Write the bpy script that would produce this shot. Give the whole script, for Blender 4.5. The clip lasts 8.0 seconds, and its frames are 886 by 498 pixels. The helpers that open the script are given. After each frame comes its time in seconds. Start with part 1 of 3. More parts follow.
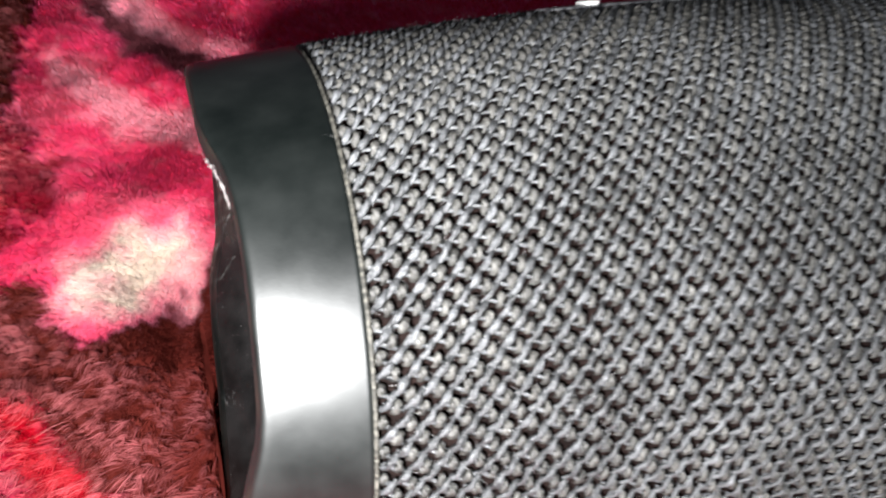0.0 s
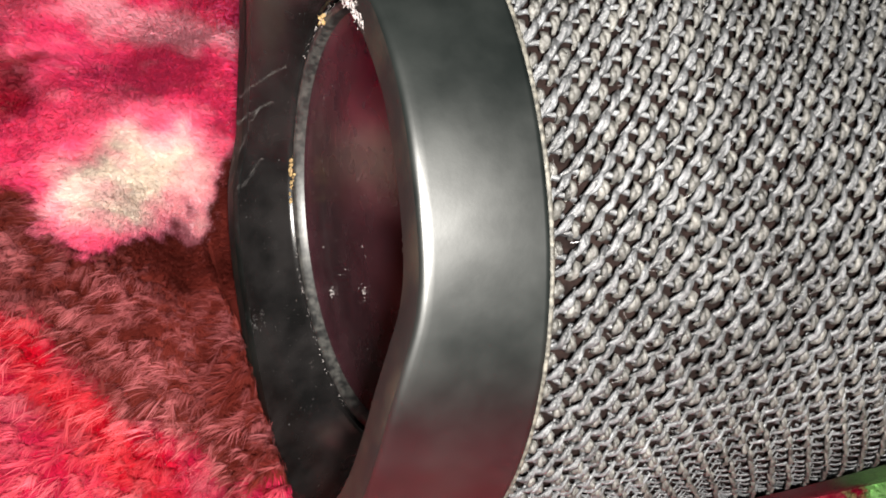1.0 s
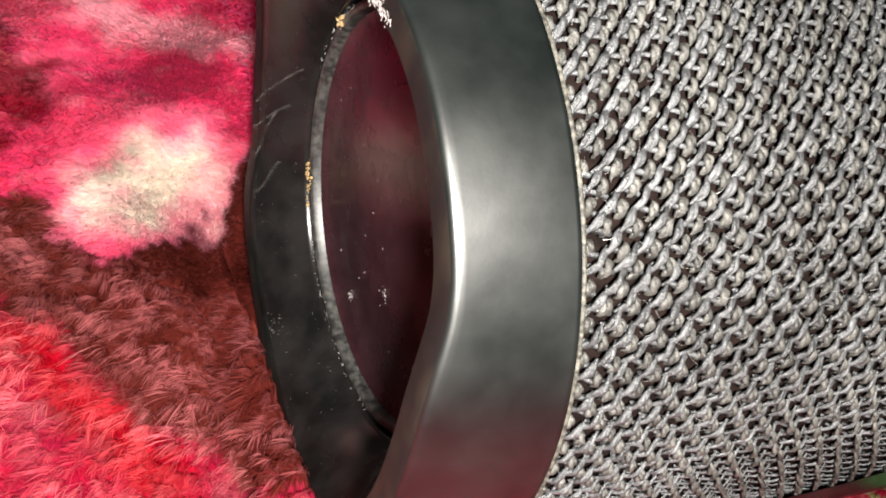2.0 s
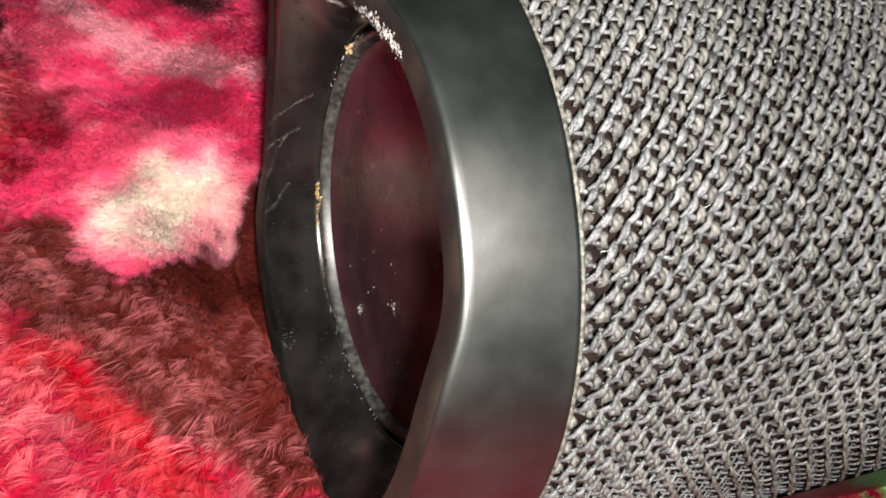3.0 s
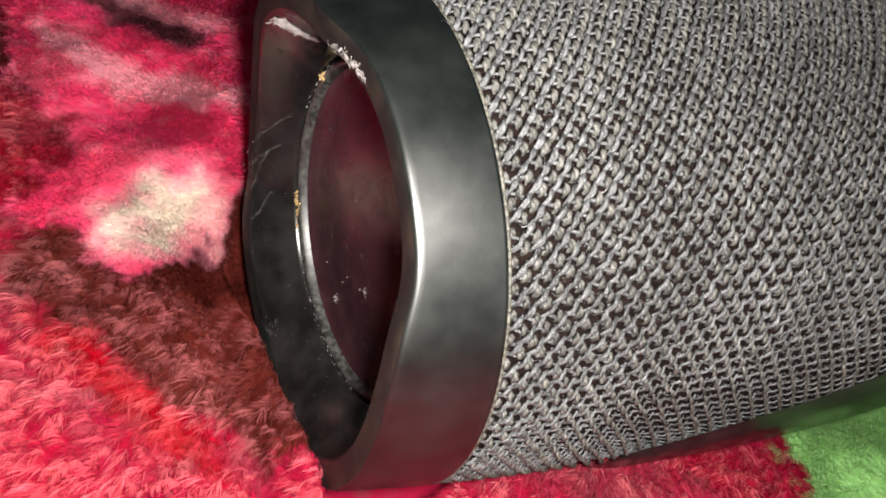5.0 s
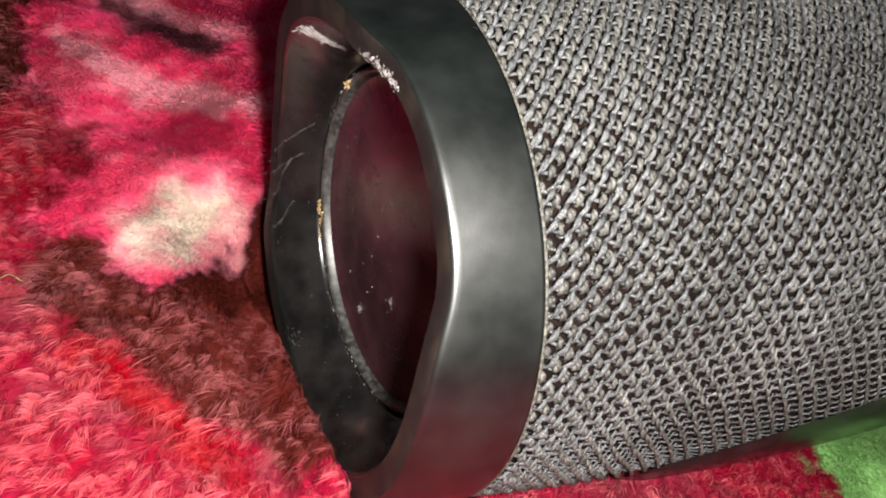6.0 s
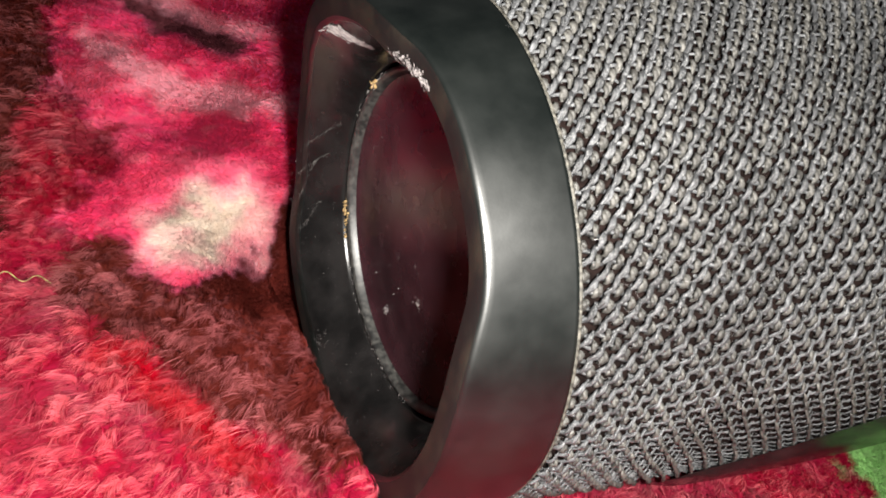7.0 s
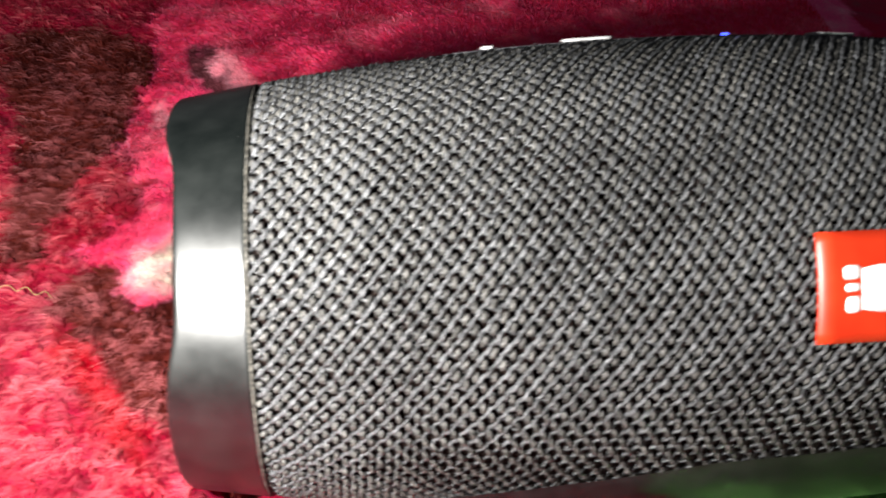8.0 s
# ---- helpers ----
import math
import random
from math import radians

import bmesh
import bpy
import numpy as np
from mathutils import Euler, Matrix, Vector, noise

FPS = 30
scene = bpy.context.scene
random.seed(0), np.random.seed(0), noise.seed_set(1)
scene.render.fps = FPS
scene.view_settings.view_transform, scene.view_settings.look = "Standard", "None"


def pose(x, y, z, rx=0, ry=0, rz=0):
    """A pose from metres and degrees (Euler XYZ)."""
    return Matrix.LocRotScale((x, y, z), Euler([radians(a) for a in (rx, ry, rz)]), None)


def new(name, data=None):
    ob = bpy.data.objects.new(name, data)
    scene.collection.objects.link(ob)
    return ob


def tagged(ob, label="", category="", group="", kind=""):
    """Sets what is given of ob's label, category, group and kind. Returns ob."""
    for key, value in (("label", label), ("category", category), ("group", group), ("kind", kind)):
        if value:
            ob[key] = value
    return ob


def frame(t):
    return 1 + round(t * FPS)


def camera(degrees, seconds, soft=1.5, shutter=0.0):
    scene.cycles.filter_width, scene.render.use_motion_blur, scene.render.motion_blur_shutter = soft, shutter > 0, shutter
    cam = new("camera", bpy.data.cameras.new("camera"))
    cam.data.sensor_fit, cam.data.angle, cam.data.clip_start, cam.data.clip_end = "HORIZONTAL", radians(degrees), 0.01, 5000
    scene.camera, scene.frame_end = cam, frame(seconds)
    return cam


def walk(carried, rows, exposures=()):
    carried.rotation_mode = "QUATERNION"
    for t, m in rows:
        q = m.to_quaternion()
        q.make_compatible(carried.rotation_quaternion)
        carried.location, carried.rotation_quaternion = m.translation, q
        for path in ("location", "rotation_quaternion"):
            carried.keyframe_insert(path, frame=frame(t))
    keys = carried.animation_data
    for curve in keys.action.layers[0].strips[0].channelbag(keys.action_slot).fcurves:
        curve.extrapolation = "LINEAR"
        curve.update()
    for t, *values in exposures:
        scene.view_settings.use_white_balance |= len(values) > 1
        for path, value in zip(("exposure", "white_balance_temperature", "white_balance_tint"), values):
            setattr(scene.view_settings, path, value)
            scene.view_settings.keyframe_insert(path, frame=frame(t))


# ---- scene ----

# ---------------- camera ----------------
cam = camera(59.84, 8.0, soft=1.8, shutter=0.3)
ROWS = [
    (0.0, -0.0055, -0.0671, 0.11217, -28.486, -44.565, 15.757),
    (0.2, -0.01344, -0.05754, 0.10322, -33.587, -45.721, 19.907),
    (0.3, -0.01814, -0.05724, 0.09913, -34.82, -45.295, 20.98),
    (0.5, -0.02149, -0.05753, 0.09553, -36.698, -44.141, 22.444),
    (1.0, -0.0222, -0.06046, 0.08921, -37.479, -43.748, 22.156),
    (1.5, -0.02249, -0.05969, 0.08774, -37.222, -43.721, 21.636),
    (3.0, -0.02674, -0.06264, 0.09072, -36.239, -42.198, 20.075),
    (3.5, -0.02774, -0.07015, 0.09748, -36.494, -41.276, 19.785),
    (4.0, -0.03298, -0.07333, 0.09668, -36.966, -40.803, 19.621),
    (4.5, -0.0342, -0.07861, 0.10076, -38.329, -40.016, 19.986),
    (6.0, -0.03662, -0.07562, 0.09952, -37.432, -39.661, 19.159),
    (6.5, -0.03733, -0.07383, 0.09815, -36.249, -39.908, 18.55),
    (7.0, -0.0371, -0.07396, 0.09848, -35.708, -40.17, 18.037),
    (7.1, -0.03626, -0.07472, 0.09902, -35.32, -40.188, 17.744),
    (7.2, -0.03284, -0.07514, 0.10253, -34.3, -40.459, 16.9),
    (7.3, -0.0264, -0.07905, 0.10649, -31.171, -40.721, 13.663),
    (7.5, -0.01434, -0.08533, 0.11301, -24.122, -41.221, 8.979),
    (7.6, -0.00621, -0.08975, 0.11727, -19.9, -41.6, 7.2),
    (7.8, 0.008, -0.10323, 0.12441, -14.507, -41.371, 5.393),
    (8.0, 0.02501, -0.10804, 0.13133, -10.916, -42.1, 5.092),
]
EXPOSURES = [(0.0, 0.35, 5950, 10), (0.5, 0.2, 6150, 10), (1.5, 0.15, 6500, 10), (3.0, 0.1, 6450, 10), (3.5, 0.0, 6450, 10), (4.5, -0.03, 6450, 10), (7.0, -0.03, 6400, 10), (7.5, 0.0, 6250, 10), (8.0, 0.6, 6250, 10)]
walk(cam, [(t, pose(x, y, z, 90 + pitch, 0, yaw) @ pose(0, 0, 0, 0, 0, roll)) for t, x, y, z, yaw, pitch, roll in ROWS], EXPOSURES)

# ---------------- light: a dim room and the phone's small torch ----------------
world = bpy.data.worlds.new("room")
world.use_nodes = True
world.node_tree.nodes["Background"].inputs["Color"].default_value = (0.88, 0.92, 1.0, 1)
world.node_tree.nodes["Background"].inputs["Strength"].default_value = 0.035
scene.world = world

torch = new("torch", bpy.data.lights.new("torch", "POINT"))
torch.data.energy, torch.data.shadow_soft_size, torch.data.color = 3.0, 0.005, (1.0, 0.95, 0.87)
torch.location = (-0.026, -0.080, 0.1015)

# ---------------- sizes of the speaker, in metres ----------------
LENGTH, AXIS_Z = 0.220, 0.0235
BAND = 0.0121


def barrel(x):
    """Radius of the barrel-shaped body at x along its axis."""
    return 0.03639 + 0.01079 * (1 - ((x - LENGTH / 2) / (LENGTH / 2)) ** 2)


# ---------------- materials ----------------
def material(name, color, rough=0.5, metal=0.0, spec=0.5):
    m = bpy.data.materials.new(name)
    m.use_nodes = True
    b = m.node_tree.nodes["Principled BSDF"]
    b.inputs["Base Color"].default_value = (*color, 1)
    b.inputs["Roughness"].default_value = rough
    b.inputs["Metallic"].default_value = metal
    b.inputs["Specular IOR Level"].default_value = spec
    return m, m.node_tree.nodes, m.node_tree.links, b


def mottled(m, lo, hi, scale, detail=5.0, at=(0.35, 0.65)):
    """Drives the base colour with noise between two colours, in object space."""
    nodes, links = m.node_tree.nodes, m.node_tree.links
    where = nodes.new("ShaderNodeTexCoord")
    tex = nodes.new("ShaderNodeTexNoise")
    tex.inputs["Scale"].default_value, tex.inputs["Detail"].default_value = scale, detail
    ramp = nodes.new("ShaderNodeValToRGB")
    ramp.color_ramp.elements[0].position, ramp.color_ramp.elements[1].position = at
    ramp.color_ramp.elements[0].color, ramp.color_ramp.elements[1].color = (*lo, 1), (*hi, 1)
    links.new(where.outputs["Object"], tex.inputs["Vector"])
    links.new(tex.outputs["Fac"], ramp.inputs["Fac"])
    links.new(ramp.outputs["Color"], nodes["Principled BSDF"].inputs["Base Color"])
    return where, tex, ramp


def bumped(m, scale, strength, distance, detail=4.0):
    nodes, links = m.node_tree.nodes, m.node_tree.links
    where = nodes.new("ShaderNodeTexCoord")
    tex = nodes.new("ShaderNodeTexNoise")
    tex.inputs["Scale"].default_value, tex.inputs["Detail"].default_value = scale, detail
    bump = nodes.new("ShaderNodeBump")
    bump.inputs["Strength"].default_value, bump.inputs["Distance"].default_value = strength, distance
    links.new(where.outputs["Object"], tex.inputs["Vector"])
    links.new(tex.outputs["Fac"], bump.inputs["Height"])
    links.new(bump.outputs["Normal"], nodes["Principled BSDF"].inputs["Normal"])


def rough_noise(m, scale, lo, hi, detail=4.0):
    nodes, links = m.node_tree.nodes, m.node_tree.links
    where = nodes.new("ShaderNodeTexCoord")
    tex = nodes.new("ShaderNodeTexNoise")
    tex.inputs["Scale"].default_value, tex.inputs["Detail"].default_value = scale, detail
    span = nodes.new("ShaderNodeMapRange")
    span.inputs["From Min"].default_value, span.inputs["From Max"].default_value = 0.3, 0.7
    span.inputs["To Min"].default_value, span.inputs["To Max"].default_value = lo, hi
    links.new(where.outputs["Object"], tex.inputs["Vector"])
    links.new(tex.outputs["Fac"], span.inputs["Value"])
    links.new(span.outputs["Result"], nodes["Principled BSDF"].inputs["Roughness"])


RUBBER, *_ = material("satin_rubber", (0.03, 0.034, 0.033), 0.4)
mottled(RUBBER, (0.0012, 0.002, 0.0018), (0.0035, 0.0046, 0.0042), 130)
rough_noise(RUBBER, 130, 0.31, 0.40)
RUBBER.node_tree.nodes["Principled BSDF"].inputs["Specular IOR Level"].default_value = 0.8
bumped(RUBBER, 2500, 0.015, 0.0002)

WALL, *_ = material("smooth_black_plastic", (0.008, 0.008, 0.008), 0.2, 0.0, 0.28)
mottled(WALL, (0.004, 0.0038, 0.0038), (0.011, 0.010, 0.010), 160)
rough_noise(WALL, 240, 0.16, 0.3)

GASKET, *_ = material("grey_gasket", (0.1, 0.1, 0.1), 0.42)
mottled(GASKET, (0.01, 0.01, 0.01), (0.07, 0.068, 0.063), 900, at=(0.4, 0.85))
bumped(GASKET, 1800, 0.15, 0.0002)

CONE, *_ = material("glossy_radiator", (0.02, 0.012, 0.014), 0.22, 0.0, 0.3)
# the red tint in this base colour stands in for the blanket's reflection
mottled(CONE, (0.016, 0.006, 0.008), (0.026, 0.010, 0.013), 200)
rough_noise(CONE, 220, 0.2, 0.32)
FOOT, *_ = material("foot_rubber", (0.012, 0.011, 0.011), 0.24, 0.0, 0.18)
mottled(FOOT, (0.005, 0.0045, 0.0045), (0.011, 0.010, 0.010), 200)

LINING, *_ = material("dark_lining", (0.012, 0.009, 0.008), 0.9, 0.0, 0.05)
mottled(LINING, (0.003, 0.0018, 0.0016), (0.008, 0.0047, 0.0041), 700)

def patchy(m, lo, hi):
    """Fine mottling, and broad patches where the yarn is paler or darker."""
    where, tex, ramp = mottled(m, lo, hi, 900, at=(0.3, 0.7))
    nodes, links = m.node_tree.nodes, m.node_tree.links
    broad = nodes.new("ShaderNodeTexNoise")
    broad.inputs["Scale"].default_value, broad.inputs["Detail"].default_value = 38, 2
    span = nodes.new("ShaderNodeMapRange")
    span.inputs["From Min"].default_value, span.inputs["From Max"].default_value = 0.35, 0.65
    span.inputs["To Min"].default_value, span.inputs["To Max"].default_value = 0.66, 1.3
    hsv = nodes.new("ShaderNodeHueSaturation")
    links.new(where.outputs["Object"], broad.inputs["Vector"])
    links.new(broad.outputs["Fac"], span.inputs["Value"])
    pale = nodes.new("ShaderNodeAttribute")
    pale.attribute_name = "pale"
    both = nodes.new("ShaderNodeMath")
    both.operation = "MULTIPLY"
    links.new(span.outputs["Result"], both.inputs[0])
    links.new(pale.outputs["Fac"], both.inputs[1])
    links.new(both.outputs["Value"], hsv.inputs["Value"])
    links.new(ramp.outputs["Color"], hsv.inputs["Color"])
    links.new(hsv.outputs["Color"], nodes["Principled BSDF"].inputs["Base Color"])


YARN, yn, yl, yb = material("grey_yarn", (0.3, 0.3, 0.3), 0.42, 0.0, 0.55)
patchy(YARN, (0.026, 0.0268, 0.0283), (0.062, 0.064, 0.068))
bumped(YARN, 5200, 0.65, 0.0003, 3.0)
CRIMP, *_ = material("loose_fibre", (0.12, 0.12, 0.12), 0.4)
CREAM_YARN, cn, cl, cb = material("cream_yarn", (0.3, 0.27, 0.23), 0.48, 0.0, 0.45)
patchy(CREAM_YARN, (0.022, 0.0213, 0.0195), (0.056, 0.054, 0.0495))
bumped(CREAM_YARN, 5200, 0.55, 0.0003, 3.0)

BADGE, *_ = material("orange_badge", (0.8, 0.045, 0.008), 0.4)
mottled(BADGE, (0.40, 0.02, 0.004), (0.47, 0.028, 0.006), 150)
MARK, *_ = material("white_mark", (0.82, 0.8, 0.77), 0.45)
mottled(MARK, (0.6, 0.59, 0.57), (0.7, 0.69, 0.67), 300)
BUTTON, *_ = material("pale_button", (0.4, 0.4, 0.4), 0.35)
mottled(BUTTON, (0.34, 0.34, 0.34), (0.46, 0.46, 0.46), 400)
PANEL, *_ = material("panel_rubber", (0.05, 0.05, 0.055), 0.5)
mottled(PANEL, (0.04, 0.04, 0.045), (0.07, 0.07, 0.075), 300)
RESIDUE, *_ = material("dry_residue", (0.7, 0.62, 0.62), 0.8)
mottled(RESIDUE, (0.10, 0.09, 0.09), (0.28, 0.255, 0.25), 1500)
FAINT, *_ = material("faint_residue", (0.1, 0.09, 0.09), 0.8)
mottled(FAINT, (0.03, 0.027, 0.027), (0.16, 0.145, 0.14), 900)
CRUMB, *_ = material("sand_crumb", (0.55, 0.35, 0.12), 0.7)
mottled(CRUMB, (0.14, 0.08, 0.03), (0.36, 0.25, 0.11), 1500)
LED, ln, ll, lb = material("blue_led", (0.05, 0.08, 0.6), 0.3)
lb.inputs["Emission Color"].default_value = (0.06, 0.1, 1.0, 1)
lb.inputs["Emission Strength"].default_value = 3.0


def plush(name, rough):
    """Dyed plush: the dye comes from the colour attribute, broken by fine noise."""
    m, nodes, links, b = material(name, (0.5, 0.1, 0.1), rough, 0.0, 0.5)
    dye = nodes.new("ShaderNodeAttribute")
    dye.attribute_name = "dye"
    where = nodes.new("ShaderNodeTexCoord")
    tex = nodes.new("ShaderNodeTexNoise")
    tex.inputs["Scale"].default_value, tex.inputs["Detail"].default_value = 900, 3
    hsv = nodes.new("ShaderNodeHueSaturation")
    span = nodes.new("ShaderNodeMapRange")
    span.inputs["To Min"].default_value, span.inputs["To Max"].default_value = 0.85, 1.3
    links.new(where.outputs["Object"], tex.inputs["Vector"])
    links.new(tex.outputs["Fac"], span.inputs["Value"])
    links.new(span.outputs["Result"], hsv.inputs["Value"])
    links.new(dye.outputs["Color"], hsv.inputs["Color"])
    links.new(hsv.outputs["Color"], b.inputs["Base Color"])
    thin = nodes.new("ShaderNodeBsdfTranslucent")
    mix = nodes.new("ShaderNodeMixShader")
    mix.inputs["Fac"].default_value = 0.62
    links.new(hsv.outputs["Color"], thin.inputs["Color"])
    links.new(b.outputs["BSDF"], mix.inputs[1])
    links.new(thin.outputs["BSDF"], mix.inputs[2])
    links.new(mix.outputs["Shader"], nodes["Material Output"].inputs["Surface"])
    return m, b


PLUSH, plush_b = plush("plush_backing", 0.8)
plush_b.inputs["Specular IOR Level"].default_value = 0.05
PILE, pile_b = plush("plush_pile", 0.5)
pile_b.inputs["Specular IOR Level"].default_value = 0.04


# ---------------- mesh helpers ----------------
def part(name, bm, mat, parent, label="", smooth=True):
    mesh = bpy.data.meshes.new(name)
    bm.to_mesh(mesh)
    bm.free()
    return fit(name, mesh, mat, parent, label, smooth)


def fit(name, mesh, mat, parent, label="", smooth=True):
    mesh.materials.append(mat)
    if smooth:
        mesh.polygons.foreach_set("use_smooth", np.ones(len(mesh.polygons), dtype=bool))
    ob = new(name, mesh)
    if parent is not None:
        ob.parent = parent
        ob.matrix_parent_inverse = parent.matrix_basis.inverted()
    if label:
        tagged(ob, label)
    return ob


def mesh_from(name, verts, faces):
    """Mesh from an (n, 3) array and an (m, 3) or (m, 4) array of corners."""
    mesh = bpy.data.meshes.new(name)
    verts, faces = np.asarray(verts, np.float32), np.asarray(faces, np.int32)
    m, k = faces.shape
    mesh.vertices.add(len(verts))
    mesh.vertices.foreach_set("co", verts.ravel())
    mesh.loops.add(m * k)
    mesh.loops.foreach_set("vertex_index", faces.ravel())
    mesh.polygons.add(m)
    mesh.polygons.foreach_set("loop_start", np.arange(m, dtype=np.int32) * k)
    mesh.update(calc_edges=True)
    mesh.validate()
    return mesh


def around(x, r, turn):
    """A point of the speaker from its place along the axis, radius and angle from straight up (towards +y), in radians."""
    return (x, r * math.sin(turn), AXIS_Z + r * math.cos(turn))


def lathe(profile, steps=160):
    """Skin turned round the axis: profile(turn) gives (x, r) pairs."""
    bm = bmesh.new()
    rings = []
    for i in range(steps):
        a = 2 * math.pi * i / steps
        rings.append([bm.verts.new(around(x, r, a)) for x, r in profile(a)])
    for i in range(steps):
        p, q = rings[i], rings[(i + 1) % steps]
        for k in range(len(p) - 1):
            bm.faces.new((p[k], q[k], q[k + 1], p[k + 1]))
    bmesh.ops.recalc_face_normals(bm, faces=bm.faces)
    return bm


def disc(profile, steps=96):
    """Turned skin closed at the axis; profile is a list of (x, r) from the rim inwards."""
    bm = bmesh.new()
    rings = [[bm.verts.new(around(x, r, 2 * math.pi * i / steps)) for i in range(steps)] for x, r in profile]
    tip = bm.verts.new((profile[-1][0], 0, AXIS_Z))
    for p, q in zip(rings, rings[1:]):
        for i in range(steps):
            j = (i + 1) % steps
            bm.faces.new((p[i], p[j], q[j], q[i]))
    for i in range(steps):
        bm.faces.new((rings[-1][i], rings[-1][(i + 1) % steps], tip))
    bmesh.ops.recalc_face_normals(bm, faces=bm.faces)
    return bm


def smoothstep(a, b, v):
    v = min(1.0, max(0.0, (v - a) / (b - a)))
    return v * v * (3 - 2 * v)


# ---------------- the speaker ----------------
speaker = new("bluetooth_speaker")
speaker.location = (LENGTH / 2, 0, AXIS_Z - 0.0472)
tagged(speaker, "barrel-shaped grey knit bluetooth speaker lying sunk into a plush blanket", "speaker")


# how far the rim stands back along its round: forward lobes at the top and the foot, cut back on both flanks
RIM = [(-180, 1.0), (-140, -0.8), (-110, -1.4), (-95, -1.3), (-80, -1.0), (-70, -0.5), (-65, 0.0), (-60, 0.65), (-56, 1.3), (-50, 1.65), (-25, 1.6), (-15, 1.2), (-9, 0.6), (-4, -0.5), (3, -1.2),
       (25, -1.4), (45, -0.8), (60, 0.5), (75, 2.2), (88, 3.2), (100, 3.5), (114, 3.5), (121, 2.5), (127, 1.8), (140, 1.5), (160, 1.5), (180, 1.0)]


def rim_x(turn):
    """Place of the rim along the axis at an angle round it."""
    deg = (math.degrees(turn) + 180) % 360 - 180
    total = weight = 0.0
    for k in range(-4, 5):
        w = math.exp(-(k / 2.2) ** 2)
        total += w * float(np.interp(deg + 1.2 * k, [a for a, _ in RIM], [b for _, b in RIM], period=360))
        weight += w
    return 0.001 * total / weight


def end_profile(turn):
    e = rim_x(turn)
    rows = [(BAND + 0.0008, barrel(BAND) - 0.0022), (BAND + 0.0003, barrel(BAND) - 0.0004), (BAND, barrel(BAND))]
    for f in (0.04, 0.12, 0.3, 0.5, 0.7, 0.85, 0.95, 1.0):
        x = BAND + (e + 0.0007 - BAND) * f
        rows.append((x, barrel(x)))
    top = barrel(e + 0.0007)
    rows += [(e + 0.00035, top - 0.00014), (e + 0.0001, top - 0.0004), (e, top - 0.0008), (e + 0.00005, top - 0.0024), (e + 0.0003, top - 0.0038), (e + 0.0009, top - 0.0044)]
    return rows


def wall_profile(turn):
    e = rim_x(turn)
    a, b = (e + 0.0009, barrel(e + 0.0007) - 0.0044), (0.0088, 0.0268)
    rows = []
    for f in (0, 0.1, 0.3, 0.5, 0.7, 0.9, 1.0):
        rows.append((a[0] + (b[0] - a[0]) * f, a[1] + (b[1] - a[1]) * f - 0.0004 * math.sin(math.pi * f)))
    return rows + [(0.0091, 0.02655), (0.0100, 0.02655)]


def wall_r(x, turn):
    """Radius of the end cap's inner wall at x."""
    e = rim_x(turn)
    a, b = (e + 0.0009, barrel(e) - 0.0044), (0.0088, 0.0268)
    f = min(1.0, max(0.0, (x - a[0]) / (b[0] - a[0])))
    return a[1] + (b[1] - a[1]) * f - 0.0004 * math.sin(math.pi * f)


def far_profile(turn):
    return [(LENGTH - x, r) for x, r in end_profile(-turn)]


part("end_cap", lathe(end_profile, 240), RUBBER, speaker, "satin black rubber end cap with a wavy rim")
part("inner_wall", lathe(wall_profile, 240), WALL, speaker, "smooth black inner wall, dusty")
part("inner_wall", lathe(lambda a: [(LENGTH - x, r) for x, r in wall_profile(-a)], 120), WALL, speaker, "smooth black inner wall, dusty")
part("end_cap", lathe(far_profile, 120), RUBBER, speaker, "satin black rubber end cap with a wavy rim")


LIP, *_ = material("brown_lip", (0.05, 0.046, 0.04), 0.62, 0.0, 0.25)
mottled(LIP, (0.004, 0.003, 0.0028), (0.02, 0.015, 0.010), 200, at=(0.45, 0.85))
bumped(LIP, 2500, 0.1, 0.0002)


def lip_profile(turn):
    e = rim_x(turn)
    top = barrel(e + 0.0007)
    return [(e + 0.00006, top - 0.00046), (e - 0.00004, top - 0.0008), (e, top - 0.0024), (e + 0.00024, top - 0.00382)]


part("rim_edge", lathe(lip_profile, 240), LIP, speaker, "brownish paler edge of the rim")


def gasket_profile(turn):
    return [(0.0112, 0.0266), (0.0099, 0.0263), (0.0095, 0.0259), (0.0095, 0.0255), (0.0099, 0.0251), (0.0114, 0.0249)]


part("gasket", lathe(gasket_profile, 160), GASKET, speaker, "dusty grey rubber gasket ring")
part("gasket", lathe(lambda a: [(LENGTH - x, r) for x, r in gasket_profile(a)], 80), GASKET, speaker, "dusty grey rubber gasket ring")
CONE_SHAPE = [(0.0110, 0.0249), (0.0113, 0.0243), (0.0117, 0.0232), (0.0119, 0.019), (0.0118, 0.013), (0.0118, 0.006)]
part("passive_radiator", disc(CONE_SHAPE), CONE, speaker, "glossy dark passive radiator disc")
part("passive_radiator", disc([(LENGTH - x, r) for x, r in CONE_SHAPE]), CONE, speaker, "glossy dark passive radiator disc")

stations = np.linspace(BAND - 0.001, LENGTH - BAND + 0.001, 60)
part("lining", lathe(lambda a: [(x, barrel(x) - 0.0017) for x in stations], 128), LINING, speaker, "dark lining under the knit")

# knit cover: raised S-shaped grey stitches that line up into slanting ropes, a plump cream loop in each gap, and a dark eye under it
ROPES, STEP = 76, 0.00138
EYE = 2 * math.pi / ROPES


